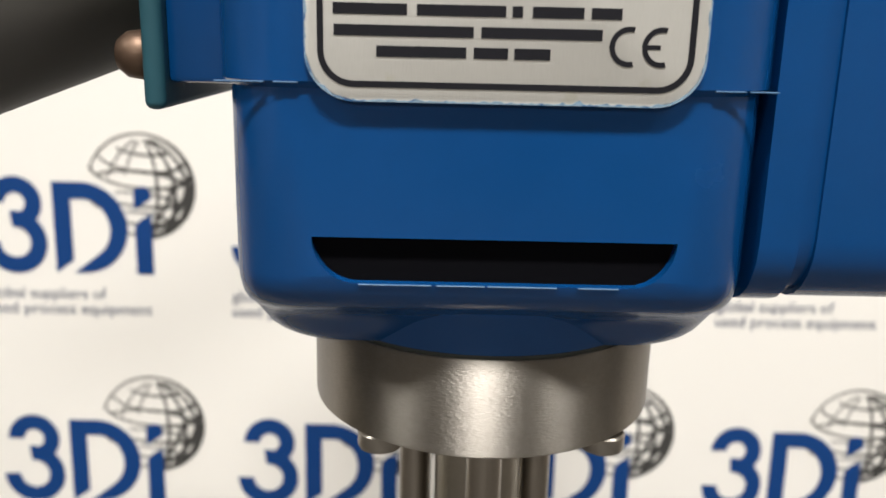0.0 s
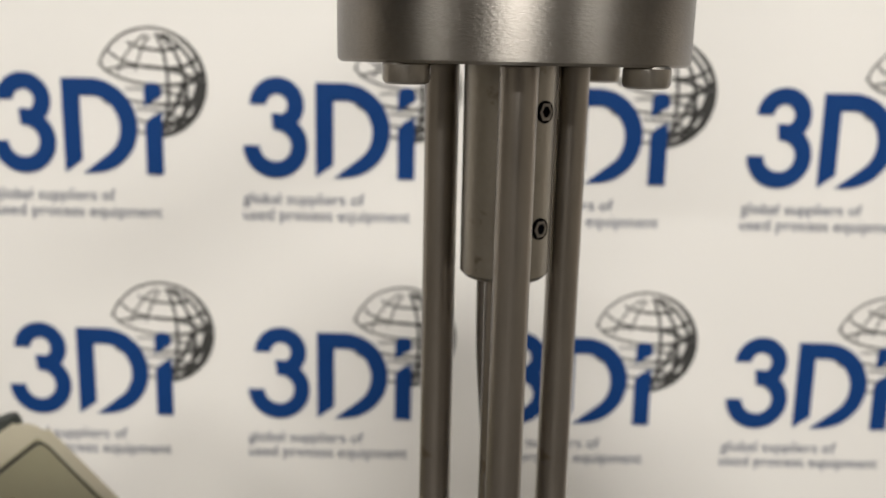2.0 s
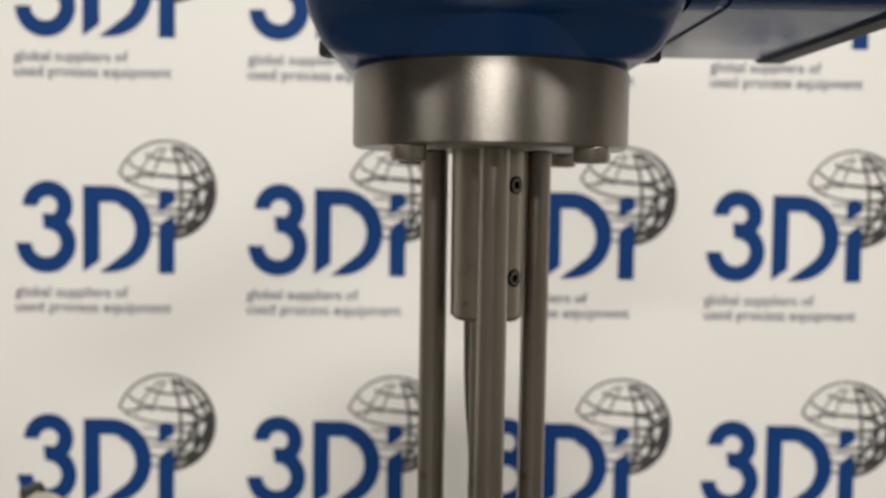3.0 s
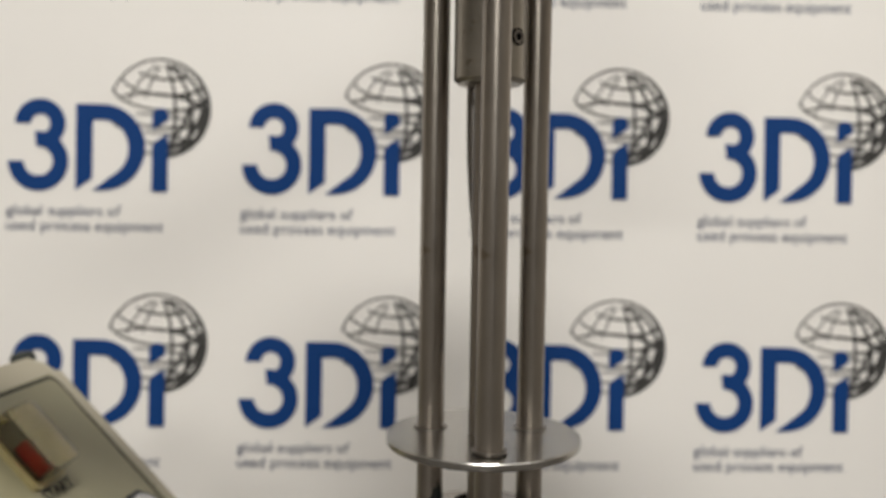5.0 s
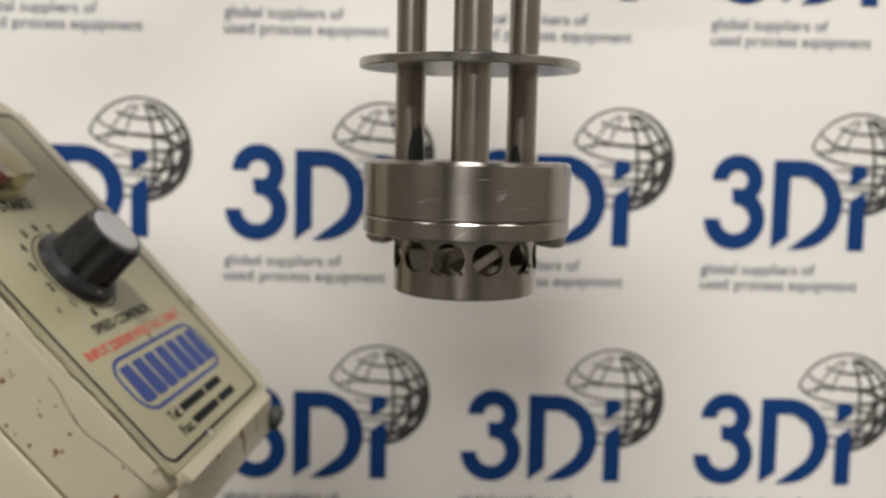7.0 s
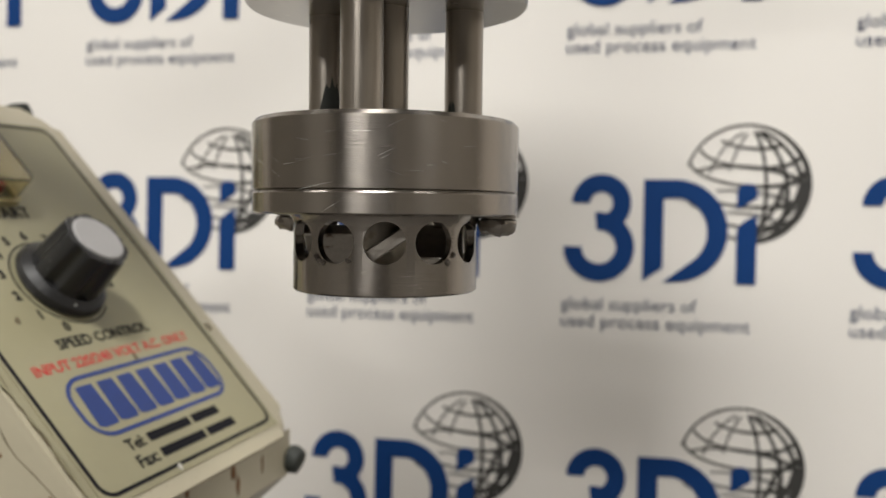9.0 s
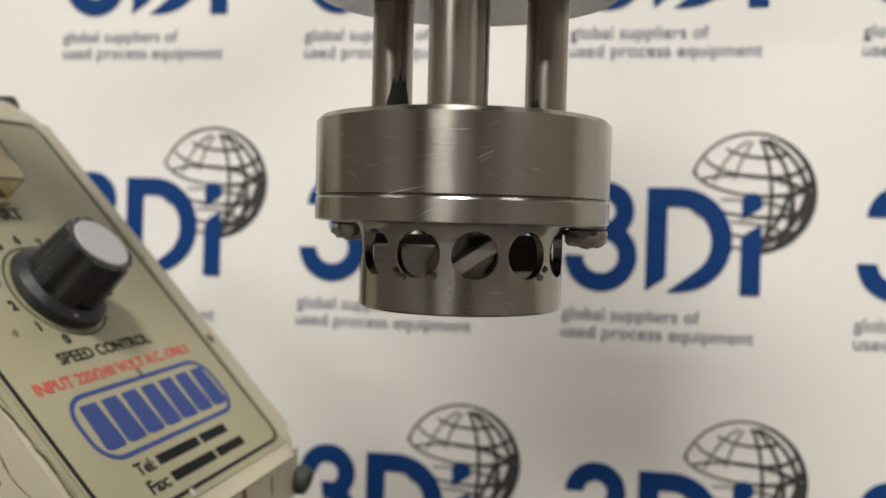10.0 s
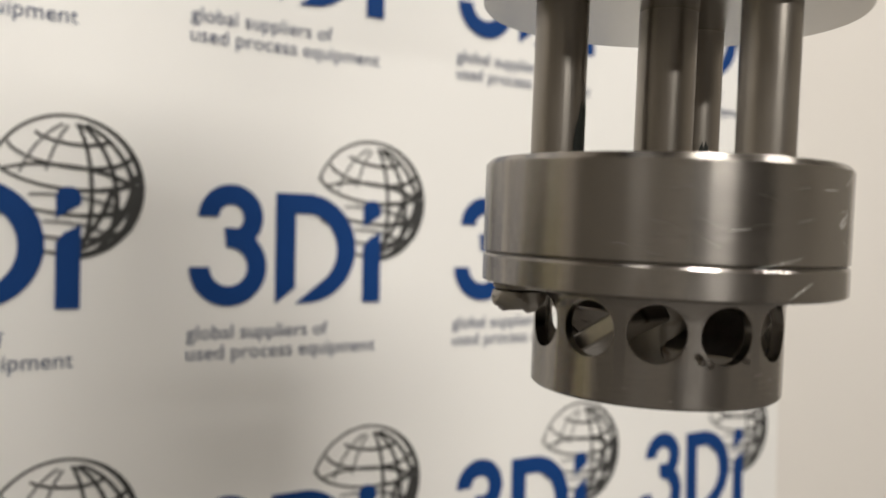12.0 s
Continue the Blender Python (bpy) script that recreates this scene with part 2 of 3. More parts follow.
def tube(points, r, n=14, radii=None):
    """A round bar along a smooth line of points."""
    pts = [Vector(p) for p in points]
    fine = []
    for i in range(len(pts) - 1):
        p0, p1, p2, p3 = pts[max(i - 1, 0)], pts[i], pts[i + 1], pts[min(i + 2, len(pts) - 1)]
        for k in range(8):
            s = k / 8
            fine.append(0.5 * (2 * p1 + (p2 - p0) * s + (2 * p0 - 5 * p1 + 4 * p2 - p3) * s * s + (3 * p1 - p0 - 3 * p2 + p3) * s ** 3))
    fine.append(pts[-1])
    bm = bmesh.new()
    rings = []
    for i, p in enumerate(fine):
        d = (fine[min(i + 1, len(fine) - 1)] - fine[max(i - 1, 0)]).normalized()
        side = d.cross(Vector((0, 1, 0))).normalized()
        top = side.cross(d)
        rings.append([bm.verts.new(p + side * (r * math.cos(2 * math.pi * k / n)) + top * (r * math.sin(2 * math.pi * k / n))) for k in range(n)])
    for a, b in zip(rings, rings[1:]):
        for k in range(n):
            bm.faces.new((a[k], a[(k + 1) % n], b[(k + 1) % n], b[k]))
    bm.faces.new(list(reversed(rings[0])))
    bm.faces.new(rings[-1])
    return bm


def text_mesh(words, material, width=None, size=0.01, thick=0.0001, bold=0.0):
    cu = bpy.data.curves.new("tmp", "FONT")
    cu.body, cu.size, cu.extrude, cu.resolution_u, cu.offset = words, size, thick, 3, bold
    ob = new("tmp", cu)
    bpy.context.view_layer.update()
    me = bpy.data.meshes.new_from_object(ob.evaluated_get(bpy.context.evaluated_depsgraph_get()))
    bpy.data.objects.remove(ob, do_unlink=True)
    if width:
        xs = [v.co.x for v in me.vertices]
        k = width / (max(xs) - min(xs))
        x0 = min(xs)
        for v in me.vertices:
            v.co.x, v.co.y = (v.co.x - x0) * k, v.co.y * k
    me.materials.clear()
    me.materials.append(material)
    return me


# ---- room ----
Y_WALL = 0.55
ROOM_X0, ROOM_X1, ROOM_Y0 = -3.2, 2.4, -6.2


def structure(name, bm, material, label, category):
    return tagged(part(name, bm, material), label, category, "", "structure")


structure("wall_north", box_bm(ROOM_X0, ROOM_X1, Y_WALL + 0.012, Y_WALL + 0.11, -0.75, CEILING), SIDE_WALL, "pale plastered wall behind the printed banner", "wall")
# out of view; dark south wall and mid side walls shape the steel's reflections
structure("wall_south", box_bm(ROOM_X0, ROOM_X1, ROOM_Y0 - 0.1, ROOM_Y0, -0.75, CEILING), SOUTH_WALL, "unseen wall added behind the camera, dark for the steel's reflections", "wall")
structure("wall_west", box_bm(ROOM_X0 - 0.1, ROOM_X0, ROOM_Y0 - 0.1, Y_WALL + 0.11, -0.75, CEILING), ROOM_WALL, "unseen side wall added to close the room, toned for reflections", "wall")
structure("wall_east", box_bm(ROOM_X1, ROOM_X1 + 0.1, ROOM_Y0 - 0.1, Y_WALL + 0.11, -0.75, CEILING), ROOM_WALL, "unseen side wall added to close the room, toned for reflections", "wall")
structure("floor", box_bm(ROOM_X0 - 0.1, ROOM_X1 + 0.1, ROOM_Y0 - 0.1, Y_WALL + 0.11, -0.85, -0.75), ROOM_DARK, "dull grey floor", "floor")
structure("ceiling", box_bm(ROOM_X0 - 0.1, ROOM_X1 + 0.1, ROOM_Y0 - 0.1, Y_WALL + 0.11, CEILING, CEILING + 0.1), CEIL, "plain white ceiling", "ceiling")
structure("bench", box_bm(-0.9, 0.9, -0.55, 0.40, 0.215, 0.245, 0.003, 2), BENCH, "plain grey bench top under the equipment", "bench")
for lx, ly, sx, sy, watts in LUMINAIRES:
    lum = thing("ceiling_light", "assumed ceiling light out of view, with a lit diffuser", "light", "ceiling lights", pose(lx, ly, CEILING))
    part("frame", frame_bm(round_rect(-sx / 2 - 0.02, sx / 2 + 0.02, -sy / 2 - 0.02, sy / 2 + 0.02, 0.01, 3), round_rect(-sx / 2, sx / 2, -sy / 2, sy / 2, 0.005, 3), -0.03, 0.0), CEIL, lum)
    part("diffuser", box_bm(-sx / 2, sx / 2, -sy / 2, sy / 2, -0.02, -0.008), DIFFUSER, lum)
    area_lamp(lx, ly, sx, sy, watts)

# ---- printed banner ----
PITCH_X, PITCH_Z = 0.168, 0.1705
MARK_X, MARK_Z = -0.0235, 0.4537
PX_MM = 0.000411
banner = thing("backdrop_banner", "white printed banner with rows of blue and grey emblems", "banner", m=pose(0, Y_WALL, 0))
part("sheet", box_bm(-0.80, 0.592, 0, 0.010, 0.02, 1.06, 0.001, 1), BANNER, banner)
UPRIGHT = pose(0, 0, 0, 90)


def arc_band(cx, cy, r, half, a0, a1, n=28):
    outer = [(cx + (r + half) * math.cos(radians(a0 + (a1 - a0) * i / n)), cy + (r + half) * math.sin(radians(a0 + (a1 - a0) * i / n))) for i in range(n + 1)]
    inner = [(cx + (r - half) * math.cos(radians(a0 + (a1 - a0) * i / n)), cy + (r - half) * math.sin(radians(a0 + (a1 - a0) * i / n))) for i in range(n + 1)]
    return outer + inner[::-1]


def scaled(pts, dx, dy):
    return [((x - dx) * PX_MM, (dy - y) * PX_MM) for x, y in pts]


def ell(cx, cy, rx, ry, a0, a1, n=20):
    return [(cx + rx * math.cos(radians(a0 + (a1 - a0) * i / n)), cy - ry * math.sin(radians(a0 + (a1 - a0) * i / n))) for i in range(n + 1)]


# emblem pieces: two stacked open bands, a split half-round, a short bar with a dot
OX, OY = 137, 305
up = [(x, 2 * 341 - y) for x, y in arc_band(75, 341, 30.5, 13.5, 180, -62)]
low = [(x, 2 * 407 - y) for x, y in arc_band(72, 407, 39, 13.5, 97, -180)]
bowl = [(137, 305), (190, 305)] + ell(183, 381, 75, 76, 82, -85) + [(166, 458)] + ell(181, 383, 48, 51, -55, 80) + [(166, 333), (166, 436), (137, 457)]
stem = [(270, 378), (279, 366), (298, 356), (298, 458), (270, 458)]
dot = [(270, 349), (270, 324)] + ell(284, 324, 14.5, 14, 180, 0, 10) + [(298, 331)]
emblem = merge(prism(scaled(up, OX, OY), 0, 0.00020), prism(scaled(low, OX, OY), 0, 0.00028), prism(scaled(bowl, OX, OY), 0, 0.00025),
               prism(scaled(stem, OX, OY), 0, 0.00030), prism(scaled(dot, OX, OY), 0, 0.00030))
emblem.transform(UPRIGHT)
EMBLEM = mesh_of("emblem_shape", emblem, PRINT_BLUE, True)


def ribbon(bm, pts, widths, z):
    a = []
    for i, (x, y) in enumerate(pts):
        x0, y0 = pts[max(i - 1, 0)]
        x1, y1 = pts[min(i + 1, len(pts) - 1)]
        d = math.hypot(x1 - x0, y1 - y0) or 1
        nx, ny, w = -(y1 - y0) / d, (x1 - x0) / d, widths[i] / 2
        a.append((bm.verts.new((x + nx * w, y + ny * w, z)), bm.verts.new((x - nx * w, y - ny * w, z))))
    for p, q in zip(a, a[1:]):
        bm.faces.new((p[0], q[0], q[1], p[1]))


def globe_mesh(faint):
    """A see-through ball of tapering rings and ribs, leaning forward and a little to one side."""
    bm = bmesh.new()
    gx, gy, gr = (282 - OX) * PX_MM, (OY - 310.5) * PX_MM, 86 * PX_MM
    tilt, roll = radians(20), radians(-5)
    lines = []
    for lat, a0, a1, pale in ((57, -62, 70, 0), (36, -84, 84, 0), (18, -92, 92, 0), (-3, -48, 90, 0), (-27, -34, 86, 0), (-50, -36, 80, 0),
                              (-3, 92, 236, 0), (-27, 96, 214, 1), (-50, 100, 205, 1), (-18, -70, -52, 1)):
        lines.append((pale, [(math.cos(radians(lat)) * math.sin(radians(a)), math.cos(radians(lat)) * math.cos(radians(a)), math.sin(radians(lat))) for a in range(a0, a1 + 1, 4)]))
    for lon, b0, b1, pale in ((-42, 22, 80, 1), (-20, 30, 80, 1), (20, -44, 84, 0), (43, -70, 84, 0), (66, -72, 80, 0), (118, -76, 10, 0), (142, -70, -14, 0)):
        lines.append((pale, [(math.cos(radians(b)) * math.sin(radians(lon)), math.cos(radians(b)) * math.cos(radians(lon)), math.sin(radians(b))) for b in range(b0, b1 + 1, 4)]))
    z = 0.00008
    for pale, ln in lines:
        if pale != faint:
            continue
        run, wid = [], []
        for x, y, h in ln:
            px, py = x, h * math.cos(tilt) - y * math.sin(tilt)
            px, py = px * math.cos(roll) - py * math.sin(roll), px * math.sin(roll) + py * math.cos(roll)
            run.append((gx + gr * px, gy + gr * py))
            wid.append(PX_MM * (3.3 + 1.8 * max(0, px + 0.35) + 5.2 * max(0, px - 0.1) * max(0, 0.5 - py)))
        ribbon(bm, run, wid, z)
        z += 0.000004
    if not faint:
        rim, wid = [], []
        for a in range(162, -79, -4):
            rim.append((gx + gr * math.cos(radians(a)), gy + gr * math.sin(radians(a))))
            wid.append(PX_MM * (3.2 + 5.4 * max(0, math.cos(radians(a + 14)))))
        ribbon(bm, rim, wid, z + 0.00001)
    bm.transform(UPRIGHT)
    return mesh_of("globe_net", bm, PRINT_MID if faint else PRINT_GREY, True)


GLOBE, GLOBE_PALE = globe_mesh(0), globe_mesh(1)
LINE_A = text_mesh("global suppliers of", PRINT_TEXT, 0.0815, 0.01, 0.00008, -0.00004)
LINE_B = text_mesh("used process equipment", PRINT_TEXT, 0.1125, 0.01, 0.00008, -0.00004)
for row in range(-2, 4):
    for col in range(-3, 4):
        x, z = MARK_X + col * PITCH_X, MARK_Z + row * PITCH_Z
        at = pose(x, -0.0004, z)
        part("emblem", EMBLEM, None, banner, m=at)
        net = part("globe_emblem", GLOBE, None, banner, m=at)
        part("globe_rib", GLOBE_PALE, None, net)
        part("tagline", LINE_A, None, banner, m=pose(x - 0.0490, -0.0004, z - 0.0810) @ UPRIGHT)
        part("tagline", LINE_B, None, banner, m=pose(x - 0.0490, -0.0004, z - 0.0920) @ UPRIGHT)

# ---- mixer ----
AX, AY = 0.0786, 0.1953
mixer = thing("laboratory_mixer", "blue and stainless steel laboratory mixer with a perforated head", "mixer", m=pose(AX, AY, 0.4900, 2.2) @ pose(0, 0, 0.4029 - 0.4900))
MZ = Matrix.Translation((0, 0, -0.4029))


def at(x, y, z=0.0):
    return pose(x - AX, y - AY, z - 0.4029)


# housing: a rounded blue casting with a vent slot, tapering into a round collar
def housing():
    pts = round_rect(-0.0503, 0.0470, -0.0515, 0.062, 0.012, 8)
    bm = bmesh.new()
    # height, then how far the outline draws in across and in depth
    levels = [(0.6490, 0.0090, 0.0200), (0.6497, 0.0068, 0.0192), (0.6508, 0.0050, 0.0180), (0.6525, 0.0034, 0.0163), (0.6550, 0.0022, 0.0140), (0.6577, 0.0011, 0.0112), (0.6588, 0.0008, 0.0088),
              (0.6602, 0.0005, 0.0058), (0.6622, 0.0002, 0.0029), (0.6650, 0.0, 0.0009), (0.6680, 0.0, 0.0), (0.7018, 0.0, 0.0), (0.7030, -0.0014, -0.0014), (0.86, -0.0014, -0.0014), (0.868, 0.006, 0.006)]
    rings = []
    for z, across, deep in levels:
        rings.append([bm.verts.new((x * (1 - across / 0.0495), y * (1 - deep / 0.056), z)) for x, y in pts])
    for a, b in zip(rings, rings[1:]):
        for i in range(len(pts)):
            j = (i + 1) % len(pts)
            bm.faces.new((a[i], a[j], b[j], b[i]))
    bm.faces.new(list(reversed(rings[0])))
    bm.faces.new(rings[-1])
    low_left = [(-0.0254 - 0.0082 * math.cos(radians(k * 11.25)), 0.6755 - 0.0087 * math.sin(radians(k * 11.25))) for k in range(9)]
    slot = prism(low_left + [(-0.97 * x, z) for x, z in reversed(low_left)], -0.03, 0.03, UPRIGHT)
    slot.transform(Matrix.Translation((-0.001, -0.05, 0)))
    me = carve(bm, [slot], "housing", BLUE)
    me.transform(MZ)
    return me


part("housing", housing(), None, mixer, "glossy blue painted casting with a dark vent slot")
# black sheet behind the slot paints the shade of the hollow casting
part("slot_shade", box_bm(-0.0355, 0.0345, -0.0490, -0.0470, 0.6650, 0.6770, m=MZ), HOLE_SHADE, mixer)
for x0, x1 in ((-0.0262, -0.0128), (-0.0120, -0.0030), (-0.0026, 0.0102), (0.0140, 0.0216)):
    part("slot_edge", box_bm(x0, x1, -0.05170, -0.0510, 0.66655, 0.66680, 0.0001, 1, m=MZ), BLUE_CHIP, mixer, "worn pale paint on the slot edge")
part("collar", lathe([(0, 0.6486), (0.0400, 0.6486), (0.0406, 0.6490), (0.0408, 0.6500), (0.0427, 0.6585), (0.040, 0.6640), (0, 0.672)], m=MZ), BLUE, mixer)
part("gasket", lathe([(0, 0.6478), (0.0403, 0.6478), (0.0403, 0.6490), (0, 0.6490)], m=MZ), RUBBER, mixer)
part("flange", lathe([(0, 0.6260), (0.0400, 0.6260), (0.0408, 0.6266), (0.0410, 0.6274), (0.0410, 0.6477), (0.0408, 0.6480), (0, 0.6480)], 128, MZ), STEEL_FLANGE, mixer, "thick turned stainless steel flange")


def socket_bolt():
    bm = lathe([(0, 0.0), (0.0046, 0.0), (0.0050, -0.0005), (0.0050, -0.0034), (0.0047, -0.0041), (0.0040, -0.0045), (0.0026, -0.0045), (0.0025, -0.0020), (0, -0.0018)], 24)
    return mesh_of("bolt", bm, BOLT)


BOLT_ME = socket_bolt()
for bx, by in ((-0.0236, -0.0270), (0.0262, -0.0260), (-0.0236, 0.0270), (0.0262, 0.0270)):
    part("bolt", BOLT_ME, None, mixer, m=at(AX + bx, AY + by, 0.6262))
HEX_ME = mesh_of("nut", lathe([(0, 0), (0.0040, 0), (0.0044, -0.0006), (0.0044, -0.0038), (0.0040, -0.0044), (0, -0.0044)], 6), RUBBER)
for bx, by in ((0.0332, 0.1823), (0.1223, 0.1823)):
    part("nut", HEX_ME, None, mixer, "dark hexagon nut", at(bx, by, 0.6556) @ pose(0, 0, 0, 0, 0, 20))

# name plate with lines of print as plain bars
plate = part("name_plate", prism(round_rect(-0.0352, 0.0352, 0.0, 0.060, 0.0085), 0, 0.0016, UPRIGHT, 0.0006), PLATE, mixer, "scuffed aluminium name plate with a black border", at(0.0776, 0.1428, 0.7000) @ Matrix.Scale(0.96, 4))
part("border", frame_bm(round_rect(-0.0330, 0.0330, 0.0024, 0.058, 0.0062), round_rect(-0.0319, 0.0319, 0.0035, 0.0569, 0.0051), 0.0016, 0.00175, UPRIGHT), INK, plate)
PLATE_LINES = [(0.0148, [(-0.0302, -0.0174), (-0.0157, -0.0003), (0.0008, 0.0026), (0.0043, 0.0132), (0.0145, 0.0198)]),
               (0.0112, [(-0.0301, -0.0058), (-0.0045, 0.0166)]), (0.0077, [(-0.0227, -0.0070), (-0.0057, 0.0003), (0.0014, 0.0077)]),
               (0.0184, [(-0.0302, -0.0100), (-0.0080, 0.0100)]), (0.0290, [(-0.0302, -0.0050), (0.0, 0.0290)]), (0.0400, [(-0.0302, 0.0290)])]
for bz, words in PLATE_LINES:
    for x0, x1 in words:
        part("print_bar", box_bm(x0, x1, bz, bz + 0.0019, 0.0016, 0.00175, m=UPRIGHT), INK, plate)


def plate_arcs():
    c1 = arc_band(0.0214, 0.0103, 0.0030, 0.00046, 75, 285, 16)
    c2 = arc_band(0.0271, 0.0103, 0.0030, 0.00046, 75, 285, 16)
    return merge(prism(c1, 0.0016, 0.00175, UPRIGHT), prism(c2, 0.0016, 0.00175, UPRIGHT), box_bm(0.0242, 0.0269, 0.0099, 0.0107, 0.0016, 0.0017, m=UPRIGHT))


part("approval_mark", plate_arcs(), INK, plate)
for x0, x1 in ((-0.0505, -0.0420), (-0.0405, -0.0362), (0.0352, 0.0405), (0.0412, 0.0462)):
    part("ledge_edge", box_bm(x0, x1, -0.05310, -0.0522, 0.70265, 0.70295, 0.0001, 1, m=MZ), BLUE_CHIP, mixer, "worn pale paint on the casting ledge")


def ragged_rim(x0, x1, y0, y1, r, n=220):
    """Uneven paint left round the edge of a rounded plate."""
    pts = round_rect(x0, x1, y0, y1, r, 10)
    fine = []
    for k in range(len(pts)):
        p, q = Vector(pts[k]), Vector(pts[(k + 1) % len(pts)])
        m = max(1, int((q - p).length / 0.0006))
        fine += [p.lerp(q, i / m) for i in range(m)]
    c = Vector(((x0 + x1) / 2, (y0 + y1) / 2))
    inner = []
    for p in fine:
        w = 0.00022 + 0.0009 * max(0, noise.noise((p.x * 420, p.y * 420, 1))) + 0.0005 * max(0, noise.noise((p.x * 1400, p.y * 1400, 4)))
        d = Vector((max(x0 + r, min(x1 - r, p.x)), max(y0 + r, min(y1 - r, p.y)))) - p
        inner.append(p + d.normalized() * w)
    return frame_bm([(p.x, p.y) for p in fine], [(p.x, p.y) for p in inner], 0.0009, 0.00172, UPRIGHT)


part("paint_rim", ragged_rim(-0.0353, 0.0353, -0.0001, 0.0601, 0.0086), RIM_PAINT, plate, "ragged blue-white paint round the plate edge")

# mounting side: block, teal plate, bolts and charcoal arm
part("side_block", box_bm(0.0148, 0.0300, 0.160, 0.235, 0.7012, 0.80, 0.0012, 2, m=Matrix.Translation((-AX, -AY, -0.4029))), BLUE, mixer)
part("mounting_plate", box_bm(0.0108, 0.0150, 0.157, 0.245, 0.6962, 0.81, 0.0016, 3, m=Matrix.Translation((-AX, -AY, -0.4029))), TEAL, mixer, "weathered teal mounting plate")
STUD = mesh_of("stud_bolt", lathe([(0, 0.0), (0.0042, 0.0), (0.0048, 0.0012), (0.0044, 0.0040), (0.0030, 0.0058), (0, 0.0064)], 20), RUST_BOLT)
for by, bz in ((0.163, 0.7062), (0.163, 0.7225)):
    part("stud_bolt", STUD, None, mixer, "tarnished round-headed bolt", at(0.0108, by, bz) @ pose(0, 0, 0, 0, -90, 0))
part("arm", tube([(0.0120 - AX, 0.205 - AY, 0.7385 - 0.4029), (-0.05 - AX, 0.172 - AY, 0.7115 - 0.4029), (-0.13 - AX, 0.130 - AY, 0.6765 - 0.4029), (-0.21 - AX, 0.088 - AY, 0.6415 - 0.4029)], 0.0265, 32), ARM_GREY, mixer, "charcoal painted support arm")

# motor: a lying blue drum with an end flange
# outlines lie in depth and height; the length runs along x
SIDEWAYS = Matrix(((0, 0, 1, 0), (1, 0, 0, 0), (0, 1, 0, 0), (0, 0, 0, 1)))


def motor_slab(x0, x1, grow, edge):
    y0, y1, z0, z1 = 0.1485 - AY - grow, 0.2560 - AY + grow, 0.6626 - 0.4029 - grow, 0.790 - 0.4029 + grow
    return prism(round_rect(y0, y1, z0, z1, 0.014, 6), x0 - AX, x1 - AX, SIDEWAYS, edge)


part("motor_flange", motor_slab(0.1262, 0.1335, 0.0016, 0.0008), BLUE, mixer, "blue motor mounting flange")
part("motor_step", motor_slab(0.1330, 0.1372, 0.0002, 0.0008), BLUE, mixer)
part("motor_body", motor_slab(0.1370, 0.180, 0.0010, 0.001), BLUE, mixer, "blue painted motor body")
part("end_cover", motor_slab(0.1795, 0.1865, 0.0022, 0.002), RUBBER, mixer, "dark motor end cover")

# rods, shaft, coupling
RODS = [(0.0623, 0.2026), (0.0789, 0.1756), (0.0943, 0.2026)]
ROD_ME = mesh_of("rod", rod_bm(0.00425, 0.4300 - 0.4029, 0.6262 - 0.4029, 48), STEEL_ROD)
for x, y in RODS:
    part("rod", ROD_ME, None, mixer, "polished steel support rod", at(x, y, 0.4029))
part("shaft", rod_bm(0.0047, 0.4090, 0.600, 40, m=MZ), STEEL_ROD, mixer, "steel drive shaft")
part("coupling", lathe([(0, 0.5748), (0.0098, 0.5748), (0.0110, 0.5760), (0.0111, 0.6262), (0, 0.6262)], 64, MZ), STEEL_DULL, mixer, "dull steel shaft coupling with grub screws")
# flat black disc; the recess is only shade put into its colour
GRUB = mesh_of("grub_screw", lathe([(0.0026, -0.0002), (0.0026, 0.0003), (0.0024, 0.00035), (0.0022, 0.0003), (0, 0.0003)], 24), HOLE_SHADE)
GRUB_RIM = mesh_of("socket_rim", lathe([(0.0023, 0.0002), (0.0022, 0.00045), (0.0014, 0.00045), (0.0014, 0.0002)], 6), STEEL_DARK)
for gz in (0.6155, 0.5880):
    g = part("grub_screw", GRUB, None, mixer, "grub screw with the shade of its recess painted black", at(AX + 0.0111 * math.sin(radians(43)), AY - 0.0111 * math.cos(radians(43)), gz) @ pose(0, 0, 0, 90, 0, 43))
    part("socket_rim", GRUB_RIM, None, g)

# bent wire hanging behind the shaft
part("bent_strip", tube([(0.0742 - AX, 0.2050 - AY, 0.620 - 0.4029), (0.0742 - AX, 0.2050 - AY, 0.585 - 0.4029), (0.0746 - AX, 0.2050 - AY, 0.553 - 0.4029), (0.0765 - AX, 0.2050 - AY, 0.526 - 0.4029), (0.0786 - AX, 0.2050 - AY, 0.49 - 0.4029)], 0.0020, 12), STEEL_DARK, mixer)


def stain(a0, a1, z0, z1, r, seed):
    """A ragged dark smear wrapped round a rod."""
    random.seed(seed)
    bm = bmesh.new()
    n = 14
    rows = []
    for i in range(n + 1):
        a = radians(a0 + (a1 - a0) * i / n)
        h = z0 + (z1 - z0) * max(0.06, math.sin(math.pi * (0.12 + 0.80 * i / n)) * random.uniform(0.72, 1.0))
        rows.append([bm.verts.new((r * math.cos(a), r * math.sin(a), z)) for z in (z0, (z0 + h) / 2, h)])
    for p, q in zip(rows, rows[1:]):
        for k in range(2):
            bm.faces.new((p[k], q[k], q[k + 1], p[k + 1]))
    return bm


